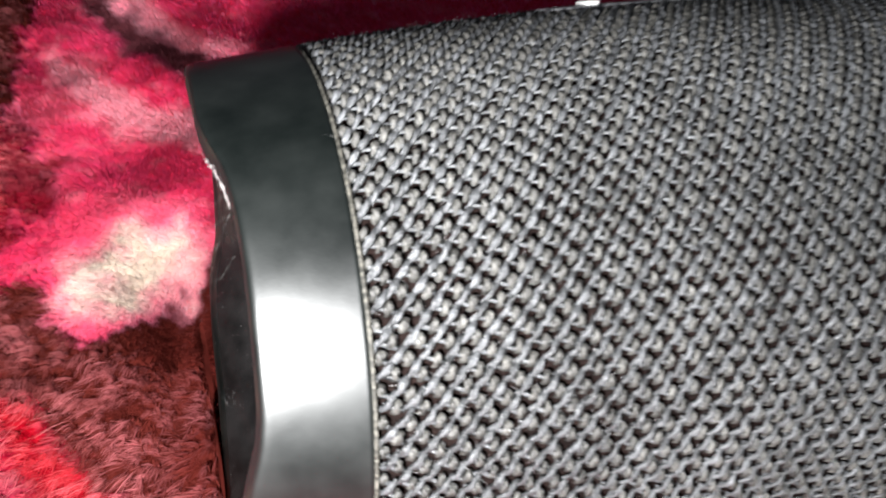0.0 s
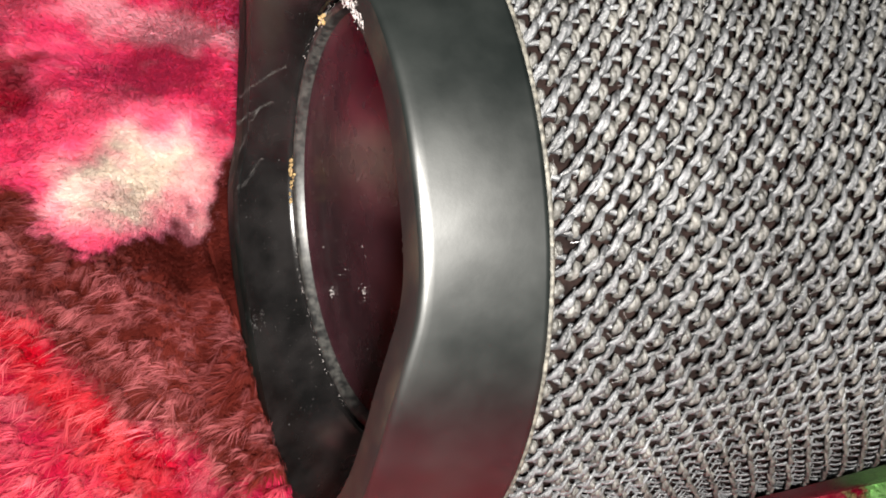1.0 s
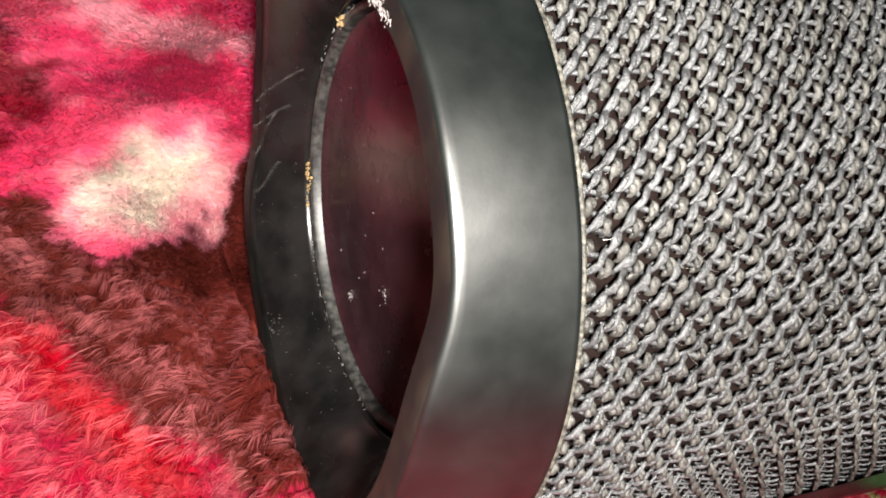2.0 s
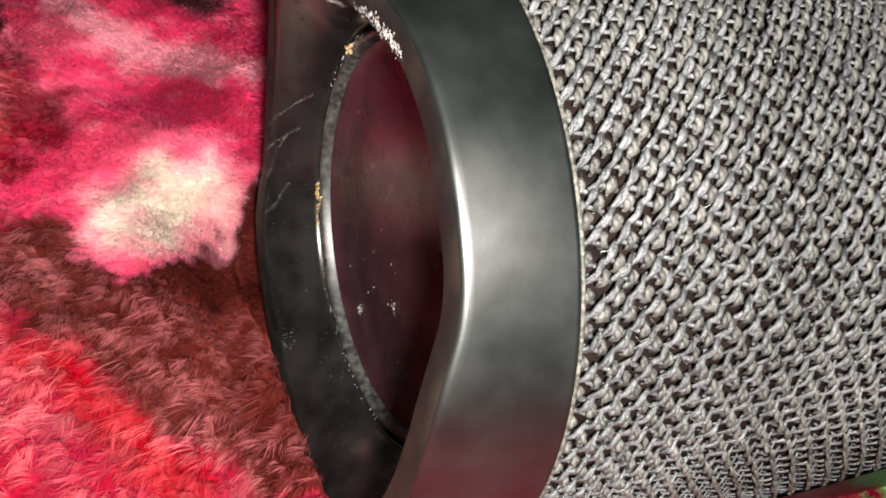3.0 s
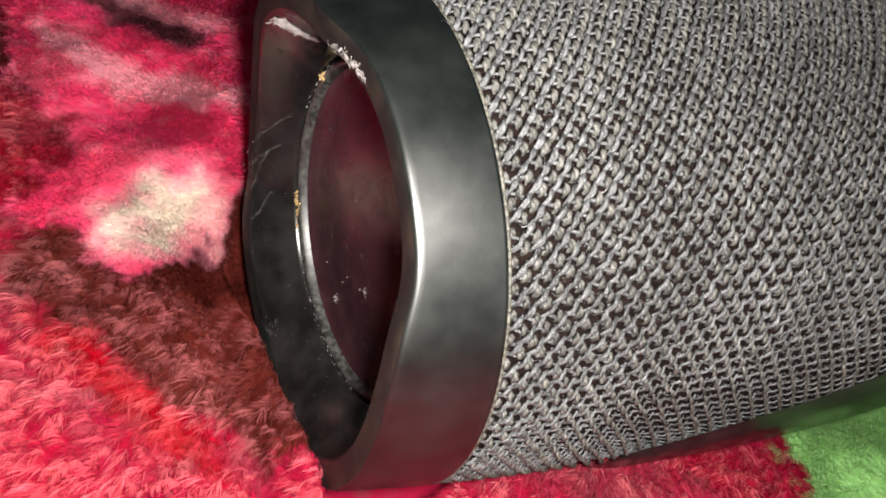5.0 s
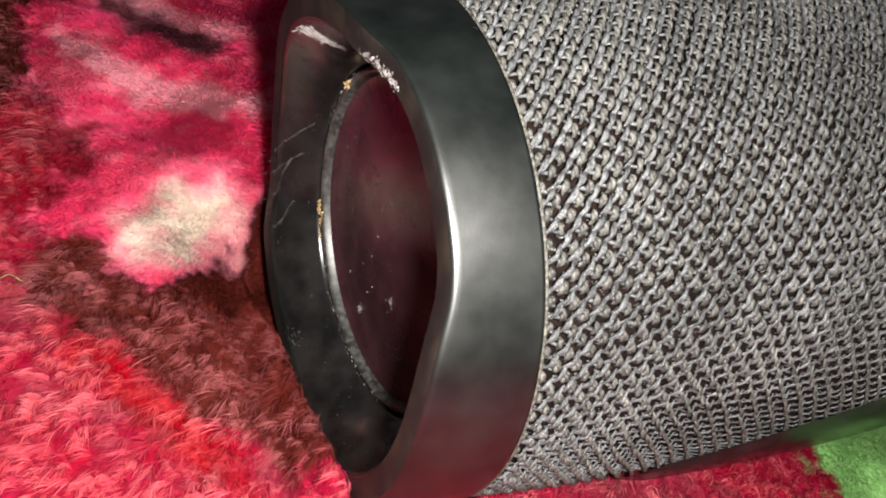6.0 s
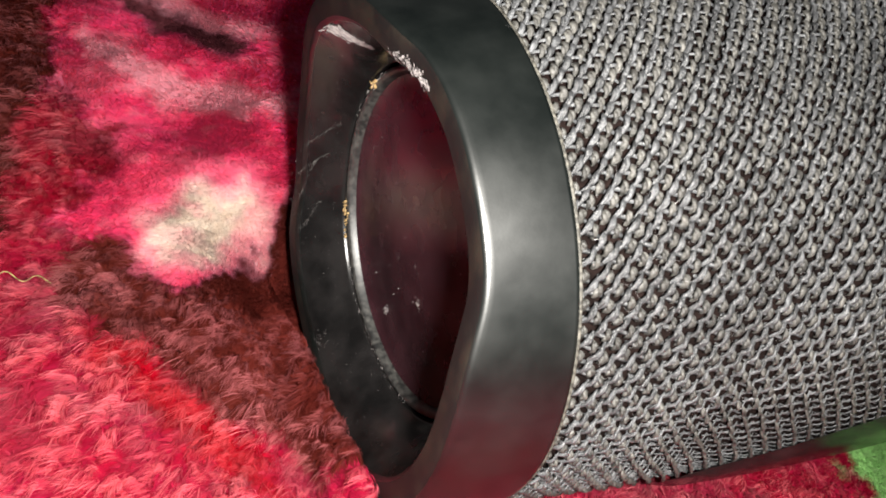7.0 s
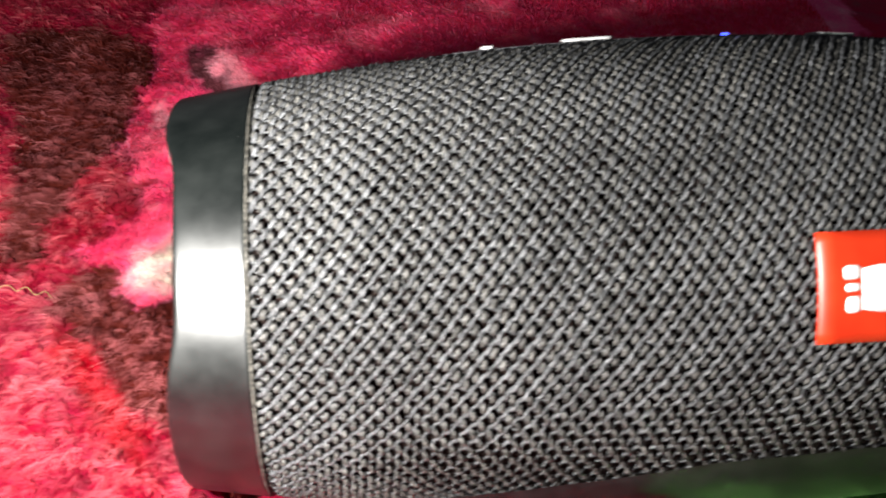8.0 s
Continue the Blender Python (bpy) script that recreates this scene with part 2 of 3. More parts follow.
def loops(x0, x1, low, high, shape, plies, sides, cuts, seed):
    """One bent, twisted stitch on each crossing between two places along the axis and two angles; shape(s, apart) gives its
    run along the axis and round it, in steps, its height and its thickness, in metres."""
    rng = np.random.default_rng(seed)
    last = int((LENGTH - 2 * BAND) / STEP)
    i, u = np.meshgrid(np.arange(ROPES), np.arange(-2, last + 2), indexing="ij")
    i, u = i.ravel().astype(float), u.ravel().astype(float)
    deg = np.degrees(EYE * (i + 0.5 * u))
    deg = (deg + 180) % 360 - 180
    at = BAND + 0.0003 + u * STEP
    take = (at >= x0) & (at < x1) & ((deg >= low) & (deg < high) if low < high else (deg >= low) | (deg < high))
    i, u, at, deg = i[take], u[take], at[take], deg[take]
    n = len(i)
    apart = np.clip((at - BAND) / 0.03, 0, 1)[:, None]
    s = np.linspace(-1, 1, cuts)[None].repeat(n, 0)
    # stretched thin and sunk towards the foot
    low = (np.clip((-deg - 64) / 28, 0, 1) * np.clip((deg + 165) / 20, 0, 1) * np.clip((at - 0.012) / 0.025, 0.2, 1))[:, None]
    along, side, lift, fat = shape(s, apart, low)
    lean, grow = rng.normal(0, 0.06, n)[:, None], (1 + rng.normal(0, 0.09, n))[:, None]
    # the whole knit is drawn a little out of true
    drift = 0.16 * np.sin(at * 210 + 1.3 * np.sin(i * 0.33))[:, None]
    x = BAND + 0.0003 + (u[:, None] + rng.normal(0, 0.05, n)[:, None] + along + lean * s) * STEP
    turn = EYE * (i[:, None] + 0.5 * (u[:, None] + rng.normal(0, 0.06, n)[:, None] + side + drift))
    x = np.maximum(x, BAND + 0.0001)
    body = 0.03639 + 0.01079 * (1 - ((x - LENGTH / 2) / (LENGTH / 2)) ** 2)
    r = body + lift + rng.normal(0, 0.00005, n)[:, None] - 0.0008 * np.exp(-((x - BAND) / 0.0012) ** 2)
    # direction across the stitch, along the surface
    dx, dt = np.gradient(x, axis=1), np.gradient(turn, axis=1) * body
    size = np.hypot(dx, dt) + 1e-9
    cx, ct = dt / size, -dx / size
    ring = 2 * np.pi * np.arange(sides) / sides
    start = rng.uniform(0, 2 * np.pi, n)[:, None]
    fat = fat * grow
    verts, faces, pale, count = [], [], [], 0
    for k in range(plies):
        lay = start + 2 * np.pi * k / plies + s * 2.2
        reach = 0.36 * fat if plies > 1 else 0.0 * fat
        own = fat * (0.74 if plies > 1 else 1.0)
        off, hop = reach * np.cos(lay), 0.6 * reach * np.sin(lay)
        du = off[..., None] + own[..., None] * np.cos(ring)
        rr = (r + hop)[..., None] + 0.8 * own[..., None] * np.sin(ring)
        xx = x[..., None] + cx[..., None] * du
        tt = turn[..., None] + ct[..., None] * du / body[..., None]
        v = np.stack([xx, rr * np.sin(tt), AXIS_Z + rr * np.cos(tt)], -1).reshape(-1, 3)
        base = (np.arange(n)[:, None, None] * cuts + np.arange(cuts - 1)[None, :, None]) * sides
        p, q = base + np.arange(sides), base + (np.arange(sides) + 1) % sides
        faces.append(np.stack([p, q, q + sides, p + sides], -1).reshape(-1, 4) + count)
        tone = (0.8 + 0.4 * k if plies > 1 else 1.0) * (1 + rng.normal(0, 0.2, n))
        pale.append(np.repeat(tone, cuts * sides))
        verts.append(v)
        count += len(v)
    mesh = mesh_from("knit_cover", np.concatenate(verts), np.concatenate(faces))
    mesh.attributes.new("pale", "FLOAT", "POINT").data.foreach_set("value", np.concatenate(pale).clip(0.4, 1.8).astype(np.float32))
    return mesh


def rope(s, apart, low):
    """Grey stitch: steep in its middle, flatter where it passes into the next one."""
    h = 0.66 * s
    jog = (0.03 + 0.05 * apart) * (1 - low) * np.sin(2 * np.pi * h)
    arch = np.cos(np.pi * h)
    return h - jog, h + 0.2 * jog, -0.00056 + 0.00040 * arch - 0.0009 * low, (0.00045 - 0.00004 * apart) * (0.72 + 0.30 * arch) * (1 - 0.6 * low)


def bead(s, apart, low):
    """Cream loop between two ropes: it rises out of the ground and dives into the eye under it; towards the foot it is drawn aslant."""
    arch = np.sqrt(np.maximum(0.05, 1 - 0.95 * s * s))
    rise = -0.00092 + 0.00054 * arch + 0.00014 * s * (1 - low) - 0.0001 * low
    return 1.56 + (0.16 - 0.72 * low) * s, 0.50 + (0.50 + 0.1 * low) * s, rise, (0.00054 - 0.00008 * apart) * (0.30 + 0.70 * arch) * (1 - 0.36 * low)


def bridge(s, apart, low):
    """Short strand that ties a loop to the ropes on both its sides."""
    arch = np.cos(0.5 * np.pi * s)
    return 1.40 + 0.66 * s, 0.40 - 0.22 * s, -0.00090 + 0.00034 * arch - 0.0007 * low, (0.00030 - 0.00003 * apart) * (1 - 0.75 * low) + 0.0 * s


for x0, x1, low, high, plies, sides, cuts in ((0, 0.135, -122, 48, 2, 5, 9), (0, 0.135, 48, -122, 1, 4, 5), (0.135, LENGTH, -180, 180, 1, 4, 5)):
    tagged(fit("knit_cover", loops(x0, x1, low, high, bead, plies, sides, cuts, 72), CREAM_YARN, speaker, "plump cream loops of the knit cover"), kind="stuff")
    tagged(fit("knit_cover", loops(x0, x1, low, high, bridge, 1, 4, 5, 74), YARN, speaker, "short grey strands that tie the loops of the knit"), kind="stuff")
    tagged(fit("knit_cover", loops(x0, x1, low, high, rope, plies, sides, cuts, 71), YARN, speaker, "raised grey stitches of the knit cover"), kind="stuff")


HEM, *_ = material("cream_hem", (0.3, 0.28, 0.24), 0.6, 0.0, 0.3)
mottled(HEM, (0.018, 0.017, 0.014), (0.1, 0.094, 0.08), 1700, at=(0.4, 0.7))
bumped(HEM, 3000, 0.5, 0.0003)
hem_profile = [(BAND + 0.0003 + 0.00028 * math.cos(0.6 * k), barrel(BAND) - 0.00035 + 0.0004 * math.sin(0.6 * k)) for k in range(-2, 8)]
part("hem", lathe(lambda a: hem_profile, 200), HEM, speaker, "thin cream edge where the knit meets the band")
part("hem", lathe(lambda a: [(LENGTH - x, r) for x, r in hem_profile], 100), HEM, speaker, "thin cream edge where the knit meets the band")


def fuzz(count):
    """Short loose fibres that stand off the knit."""
    rng = np.random.default_rng(77)
    x, t = rng.uniform(BAND, 0.13, count), rng.uniform(radians(-84), radians(32), count)
    r = barrel(x) + 0.0001
    a, lng = rng.uniform(0, 2 * np.pi, count), rng.uniform(0.0005, 0.0016, count)
    rows = []
    for k, (s, h) in enumerate(((0, 0.0), (0.5, 0.00035), (1, 0.0005))):
        px, pt, pr = x + np.cos(a + 0.5 * s) * lng * s, t + np.sin(a + 0.5 * s) * lng * s / r, r + h * rng.uniform(0.4, 1.2, count)
        for side in (-1, 1):
            w = side * 0.00002 * (1 - 0.6 * s)
            qx, qt = px - np.sin(a) * w, pt + np.cos(a) * w / r
            rows.append(np.stack([qx, pr * np.sin(qt), AXIS_Z + pr * np.cos(qt)], -1))
    verts = np.stack(rows, 1).reshape(-1, 3)
    faces = (np.arange(count)[:, None] * 6 + np.array([[0, 1, 3, 2, 2, 3, 5, 4]])).reshape(-1, 4)
    return mesh_from("fuzz", verts, faces)


tagged(fit("fuzz", fuzz(2600), CRIMP, speaker, "fine loose fibres on the knit"), kind="stuff")


def wrapped(x0, x1, t0, t1, lift, thick, nx=12, nt=12, rounded=0.0):
    """A slab bent onto the barrel between two places along it and two angles in degrees; rounded: metres cut off its corners."""
    bm = bmesh.new()
    grid = {}
    for k, h in enumerate((lift, lift + thick)):
        for i in range(nx + 1):
            for j in range(nt + 1):
                fx, ft = i / nx, j / nt
                x = x0 + (x1 - x0) * fx
                inset = 0.0
                if rounded > 0:
                    d = min(x - x0, x1 - x)
                    inset = max(0.0, rounded - d)
                    inset = rounded - math.sqrt(max(0.0, rounded ** 2 - inset ** 2))
                da = math.degrees(inset / 0.047)
                t = (t0 + da) + (t1 - t0 - 2 * da) * ft
                edge = 0.00012 if k and (i in (0, nx) or j in (0, nt)) else 0
                grid[k, i, j] = bm.verts.new(around(x, barrel(x) + h - edge, radians(t)))
    for k in (0, 1):
        for i in range(nx):
            for j in range(nt):
                bm.faces.new((grid[k, i, j], grid[k, i + 1, j], grid[k, i + 1, j + 1], grid[k, i, j + 1]))
    for i in range(nx):
        for j in (0, nt):
            bm.faces.new((grid[0, i, j], grid[0, i + 1, j], grid[1, i + 1, j], grid[1, i, j]))
    for j in range(nt):
        for i in (0, nx):
            bm.faces.new((grid[0, i, j], grid[0, i, j + 1], grid[1, i, j + 1], grid[1, i, j]))
    bmesh.ops.recalc_face_normals(bm, faces=bm.faces)
    return bm


badge = part("badge", wrapped(0.0958, 0.1242, -59.8, -39.6, 0.0002, 0.0008, 10, 10), BADGE, speaker, "orange-red badge with plain white shapes")
for x0, x1, t0, t1 in ((0.0997, 0.1022, -50.4, -48.9), (0.0995, 0.1022, -48.2, -45.7), (0.0999, 0.1022, -54.2, -51.2), (0.1025, 0.1200, -54.2, -45.7)):
    part("mark", wrapped(x0, x1, t0, t1, 0.0009, 0.0003, 6, 6, 0.0005), MARK, badge, "plain white raised block")


def foot():
    """Smooth rubber base strip along the underside, with tapering ends."""
    bm = bmesh.new()
    nx, nt = 60, 14
    grid = {}
    for i in range(nx + 1):
        x = 0.0405 + (0.1795 - 0.0405) * i / nx
        d = min(x, LENGTH - x)
        edge = float(np.interp(d, [0.0405, 0.0415, 0.049, 0.0605, 0.0727, 0.085, 0.11], [-112, -105, -101, -95.7, -91.8, -88, -86]))
        low = -120 - 36 * smoothstep(0.0395, 0.05, d)
        for j in range(nt + 1):
            f = j / nt
            rise = 0.0009 * min(1.0, min(f, 1 - f) * 12) ** 0.5 * min(1.0, min(i, nx - i) / 2)
            grid[i, j] = bm.verts.new(around(x, barrel(x) - 0.0003 + rise, radians(low + (edge - low) * f)))
    for i in range(nx):
        for j in range(nt):
            bm.faces.new((grid[i, j], grid[i + 1, j], grid[i + 1, j + 1], grid[i, j + 1]))
    bmesh.ops.recalc_face_normals(bm, faces=bm.faces)
    return bm


part("foot", foot(), FOOT, speaker, "smooth glossy dark rubber foot")

part("control_panel", wrapped(0.046, 0.174, 26.5, 52, 0.0, 0.0002, 40, 8, 0.004), PANEL, speaker, "smooth dark control panel")
for x0, x1 in ((0.0540, 0.0562), (0.0698, 0.0794), (0.1210, 0.1300)):
    part("button", wrapped(x0, x1, 27.5, 33, 0.0002, 0.0006, 10, 6, 0.0008), BUTTON, speaker, "pale raised button")
part("status_light", wrapped(0.1012, 0.1028, 27.2, 28.6, 0.0001, 0.0004, 4, 4, 0.0005), LED, speaker, "small blue status light")

# dried residue, dust and crumbs in the open end
def flakes(spots, size, seed, lift=0.00008):
    """Small uneven flakes lying on the inner wall at (x, degrees) spots."""
    rng = random.Random(seed)
    bm = bmesh.new()
    for x, deg in spots:
        t = radians(deg)
        r = wall_r(x, t) - lift
        k = rng.randint(5, 7)
        big = size * rng.uniform(0.4, 1.3)
        spin, flat = rng.uniform(0, 6.3), rng.uniform(0.4, 1.0)
        ring, turn0 = [], spin
        for i in range(k):
            a = 2 * math.pi * i / k
            q = big * rng.uniform(0.6, 1.2)
            u, w = q * math.cos(a), q * flat * math.sin(a)
            u, w = u * math.cos(spin) - w * math.sin(spin), u * math.sin(spin) + w * math.cos(spin)
            ring.append(bm.verts.new(around(x + u, wall_r(x + u, t) - lift * 0.3, t + w / r)))
        tip = bm.verts.new(around(x, r - big * 0.25, t))
        for i in range(k):
            bm.faces.new((ring[i], ring[(i + 1) % k], tip))
    bmesh.ops.recalc_face_normals(bm, faces=bm.faces)
    return bm


rng = random.Random(9)
smear = [(0.0004 + 0.0044 * f + rng.gauss(0, 0.0003), 39.5 - 5 * f + rng.gauss(0, 2.3 - 1.5 * f)) for f in [rng.random() ** 1.2 for _ in range(420)]]
tagged(part("residue", flakes(smear, 0.00030, 1), RESIDUE, speaker, "white dried smear inside the rim", False), kind="stuff")
specks = [(rng.uniform(0.0015, 0.0086), rng.uniform(60, 215)) for _ in range(240)] + [(0.0067, 151.4), (0.0061, 140.7)]
tagged(part("dust", flakes(specks, 0.00004, 3), RESIDUE, speaker, "fine white dust specks", False), kind="stuff")
tagged(part("residue", flakes([(0.0067, 151.4), (0.0061, 140.7), (0.0041, 52.4)], 0.00013, 4), RESIDUE, speaker, "single white specks", False), kind="stuff")
bubble = [(0.0028 + rng.gauss(0, 0.0006), 164 + rng.gauss(0, 2.2)) for _ in range(46)] + [(0.0022 + rng.gauss(0, 0.0007), 118 + rng.gauss(0, 7)) for _ in range(70)]
tagged(part("residue", flakes(bubble, 0.00007, 5), RESIDUE, speaker, "grey dried bubbles on the wall", False), kind="stuff")
streak = []
for x0, d0, x1, d1 in ((0.0030, 101, 0.0078, 86), (0.0026, 108, 0.0070, 100), (0.0030, 116, 0.0055, 104), (0.0025, 126, 0.0060, 118)):
    for i in range(170):
        f = i / 169
        streak.append((x0 + (x1 - x0) * f + rng.gauss(0, 0.00008), d0 + (d1 - d0) * f + 1.2 * math.sin(5 * f) + rng.gauss(0, 0.25)))
tagged(part("residue", flakes(streak, 0.00005, 6), FAINT, speaker, "thin pale scratches and fibres", False), kind="stuff")


def disc_flakes(spots, size, seed):
    """Thin flakes lying on the radiator at (radius, degrees) spots."""
    rng = random.Random(seed)
    bm = bmesh.new()
    for r, deg in spots:
        y, z = r * math.sin(radians(deg)), AXIS_Z + r * math.cos(radians(deg))
        big, spin = size * rng.uniform(0.4, 1.4), rng.uniform(0, 6.3)
        ring = []
        for k in range(6):
            a = math.pi * k / 3
            q, w = big * rng.uniform(0.6, 1.3) * math.cos(a), 0.5 * big * rng.uniform(0.6, 1.3) * math.sin(a)
            ring.append(bm.verts.new((0.01163, y + q * math.cos(spin) - w * math.sin(spin), z + q * math.sin(spin) + w * math.cos(spin))))
        tip = bm.verts.new((0.01150, y, z))
        for k in range(6):
            bm.faces.new((ring[k], ring[(k + 1) % 6], tip))
    bmesh.ops.recalc_face_normals(bm, faces=bm.faces)
    return bm


def lint(count, size, seed):
    """A streak of shreds stuck to the face of the rim."""
    rng = random.Random(seed)
    bm = bmesh.new()
    for _ in range(count):
        f = rng.random()
        t = radians(-3 - 12 * f + rng.gauss(0, 0.9))
        x, r = rim_x(t) - 0.0001, barrel(0) - 0.0030 + 0.0006 * f + rng.gauss(0, 0.0003)
        if r < barrel(0) - 0.0038:
            x += 0.0003
        big, spin = size * rng.uniform(0.4, 1.4), rng.uniform(0, 6.3)
        ring = []
        for k in range(5):
            a = 2 * math.pi * k / 5
            q, w = big * rng.uniform(0.6, 1.3) * math.cos(a), 0.45 * big * rng.uniform(0.6, 1.3) * math.sin(a)
            du, dr = q * math.cos(spin) - w * math.sin(spin), q * math.sin(spin) + w * math.cos(spin)
            ring.append(bm.verts.new(around(x, r + dr, t + du / r)))
        tip = bm.verts.new(around(x - 0.3 * big, r, t))
        for k in range(5):
            bm.faces.new((ring[k], ring[(k + 1) % 5], tip))
    bmesh.ops.recalc_face_normals(bm, faces=bm.faces)
    return bm


tagged(part("residue", lint(230, 0.00017, 2), RESIDUE, speaker, "white lint stuck to the rim", False), kind="stuff")
bits = [(0.0198 + rng.gauss(0, 0.0006), 168.5 + rng.gauss(0, 1.2)) for _ in range(34)] + [(0.0100 + rng.gauss(0, 0.0004), -152.7 + rng.gauss(0, 1.6)) for _ in range(16)] + [(rng.uniform(0.004, 0.022), rng.uniform(70, 220)) for _ in range(26)]
tagged(part("residue", disc_flakes(bits, 0.00011, 12), RESIDUE, speaker, "small pale marks on the radiator", False), kind="stuff")


def crumbs(spots, size, seed):
    """Grains lodged against the gasket."""
    rng = random.Random(seed)
    bm = bmesh.new()
    for deg in spots:
        t = radians(deg + rng.gauss(0, 0.4))
        place = Vector(around(0.0092 + rng.gauss(0, 0.00012), 0.0257 + rng.gauss(0, 0.00032), t))
        s = size * rng.uniform(0.25, 1.3)
        made = bmesh.ops.create_icosphere(bm, subdivisions=1, radius=s)
        for q in made["verts"]:
            q.co = place + q.co * rng.uniform(0.7, 1.3)
    return bm


tagged(part("crumb", crumbs([54 + 5 * rng.random() for _ in range(13)], 0.00028, 7), CRUMB, speaker, "golden crumbs against the gasket", False), kind="stuff")
tagged(part("crumb", crumbs([114 + 16 * rng.random() for _ in range(44)], 0.00022, 8), CRUMB, speaker, "golden crumbs against the gasket", False), kind="stuff")
tagged(part("residue", crumbs([44 + 34 * rng.random() for _ in range(50)] + [135 + 75 * rng.random() for _ in range(70)], 0.00008, 9), RESIDUE, speaker, "grey grit along the gasket", False), kind="stuff")

# ---------------- the blanket ----------------
HALO = (0.88, 0.28, 0.42)
CREAM, BROWN, RED, DEEP, PINK = (0.86, 0.78, 0.70), (0.175, 0.028, 0.021), (0.5, 0.004, 0.02), (0.5, 0.01, 0.045), (0.87, 0.085, 0.25)
ROSE, VEIN, MAUVE, GREEN = (0.46, 0.014, 0.065), (0.92, 0.47, 0.56), (0.26, 0.07, 0.09), (0.42, 0.68, 0.29)

# the print, in millimetres on the blanket: colour, softness of the edge, outline
CREAM_SPOT = [(-24, 31), (-20, 40), (-12, 46), (-1, 46), (3, 42), (-2, 36), (-9, 31), (-15, 27), (-20, 27)]
PALE_HALO = [(-25, 24), (-22, 41), (-12, 52), (0, 52), (8, 42), (0, 30), (-10, 22)]
BROWN_LEAF = [(-38, 26), (-33, 35), (-27, 35), (-25, 27), (-21, 21), (-17, 21), (-9, 26), (-3, 33), (9, 44), (14, 2), (8, -12), (5, -22), (-4, -20), (-7, -13), (-14, -7), (-18, -3), (-21, 3), (-28, 11), (-36, 17)]
BROWN_PETAL = [(-83, 147), (-63, 158), (-40, 150), (-29, 137), (-33, 110), (-34, 85), (-40, 67), (-43, 49), (-47, 33), (-54, 41), (-58, 73), (-70, 111)]
RED_STRIP = [(-36, 15), (-28, 10), (-21, 2), (-13, -11), (-12, -20), (-19, -18), (-25, -7), (-33, 4)]
DEEP_PATCH = [(-58, 70), (-38, 80), (-30, 71), (-22, 66), (-28, 51), (-38, 40), (-52, 34), (-62, 50)]
LIGHT_VEIN = [(-27, 108), (-17, 99), (-6, 88), (7, 83), (18, 80), (18, 71), (2, 72), (-12, 77), (-22, 88), (-27, 98)]
PALE_ARC = [(-14, 130), (-6, 115), (5, 109), (16, 105), (19, 113), (8, 117), (0, 125), (-8, 140)]
MAUVE_ARC = [(-15, 145), (-10, 126), (0, 113), (12, 106), (14, 98), (4, 97), (-8, 106), (-18, 124), (-20, 145)]
PINK_FIELD = [(-36, 165), (-30, 120), (-34, 85), (-24, 66), (-30, 52), (-38, 37), (-28, 36), (-20, 20), (0, 14), (60, 20), (220, 60), (260, 240), (-20, 240)]
GREEN_LEAF = [(90, -30), (89, -46), (81.5, -56), (86, -80), (150, -110), (220, -60), (200, 0), (84, 0)]


def inside(px, py, outline):
    """Signed distance to an outline, in its own units: positive inside."""
    pts = np.array(outline, float)
    best = np.full(px.shape, 1e9)
    odd = np.zeros(px.shape, bool)
    for (ax, ay), (bx, by) in zip(pts, np.roll(pts, -1, 0)):
        ex, ey = bx - ax, by - ay
        k = np.clip(((px - ax) * ex + (py - ay) * ey) / (ex * ex + ey * ey + 1e-9), 0, 1)
        best = np.minimum(best, np.hypot(px - ax - k * ex, py - ay - k * ey))
        cross = ((ay > py) != (by > py)) & (px < ex * (py - ay) / (ey + 1e-12) + ax)
        odd ^= cross
    return np.where(odd, best, -best)


def waves(px, py, size, seed, octaves=3):
    """Smooth noise from sums of turned sine waves, about -1 to 1."""
    rng = np.random.default_rng(seed)
    out = np.zeros(px.shape)
    for o in range(octaves):
        for _ in range(5):
            a, ph, f = rng.uniform(0, 2 * np.pi), rng.uniform(0, 2 * np.pi), 2 * np.pi / size * (1.9 ** o) * rng.uniform(0.7, 1.3)
            out += np.sin(f * (px * np.cos(a) + py * np.sin(a)) + ph) / (1.7 ** o) / 3.2
    return out


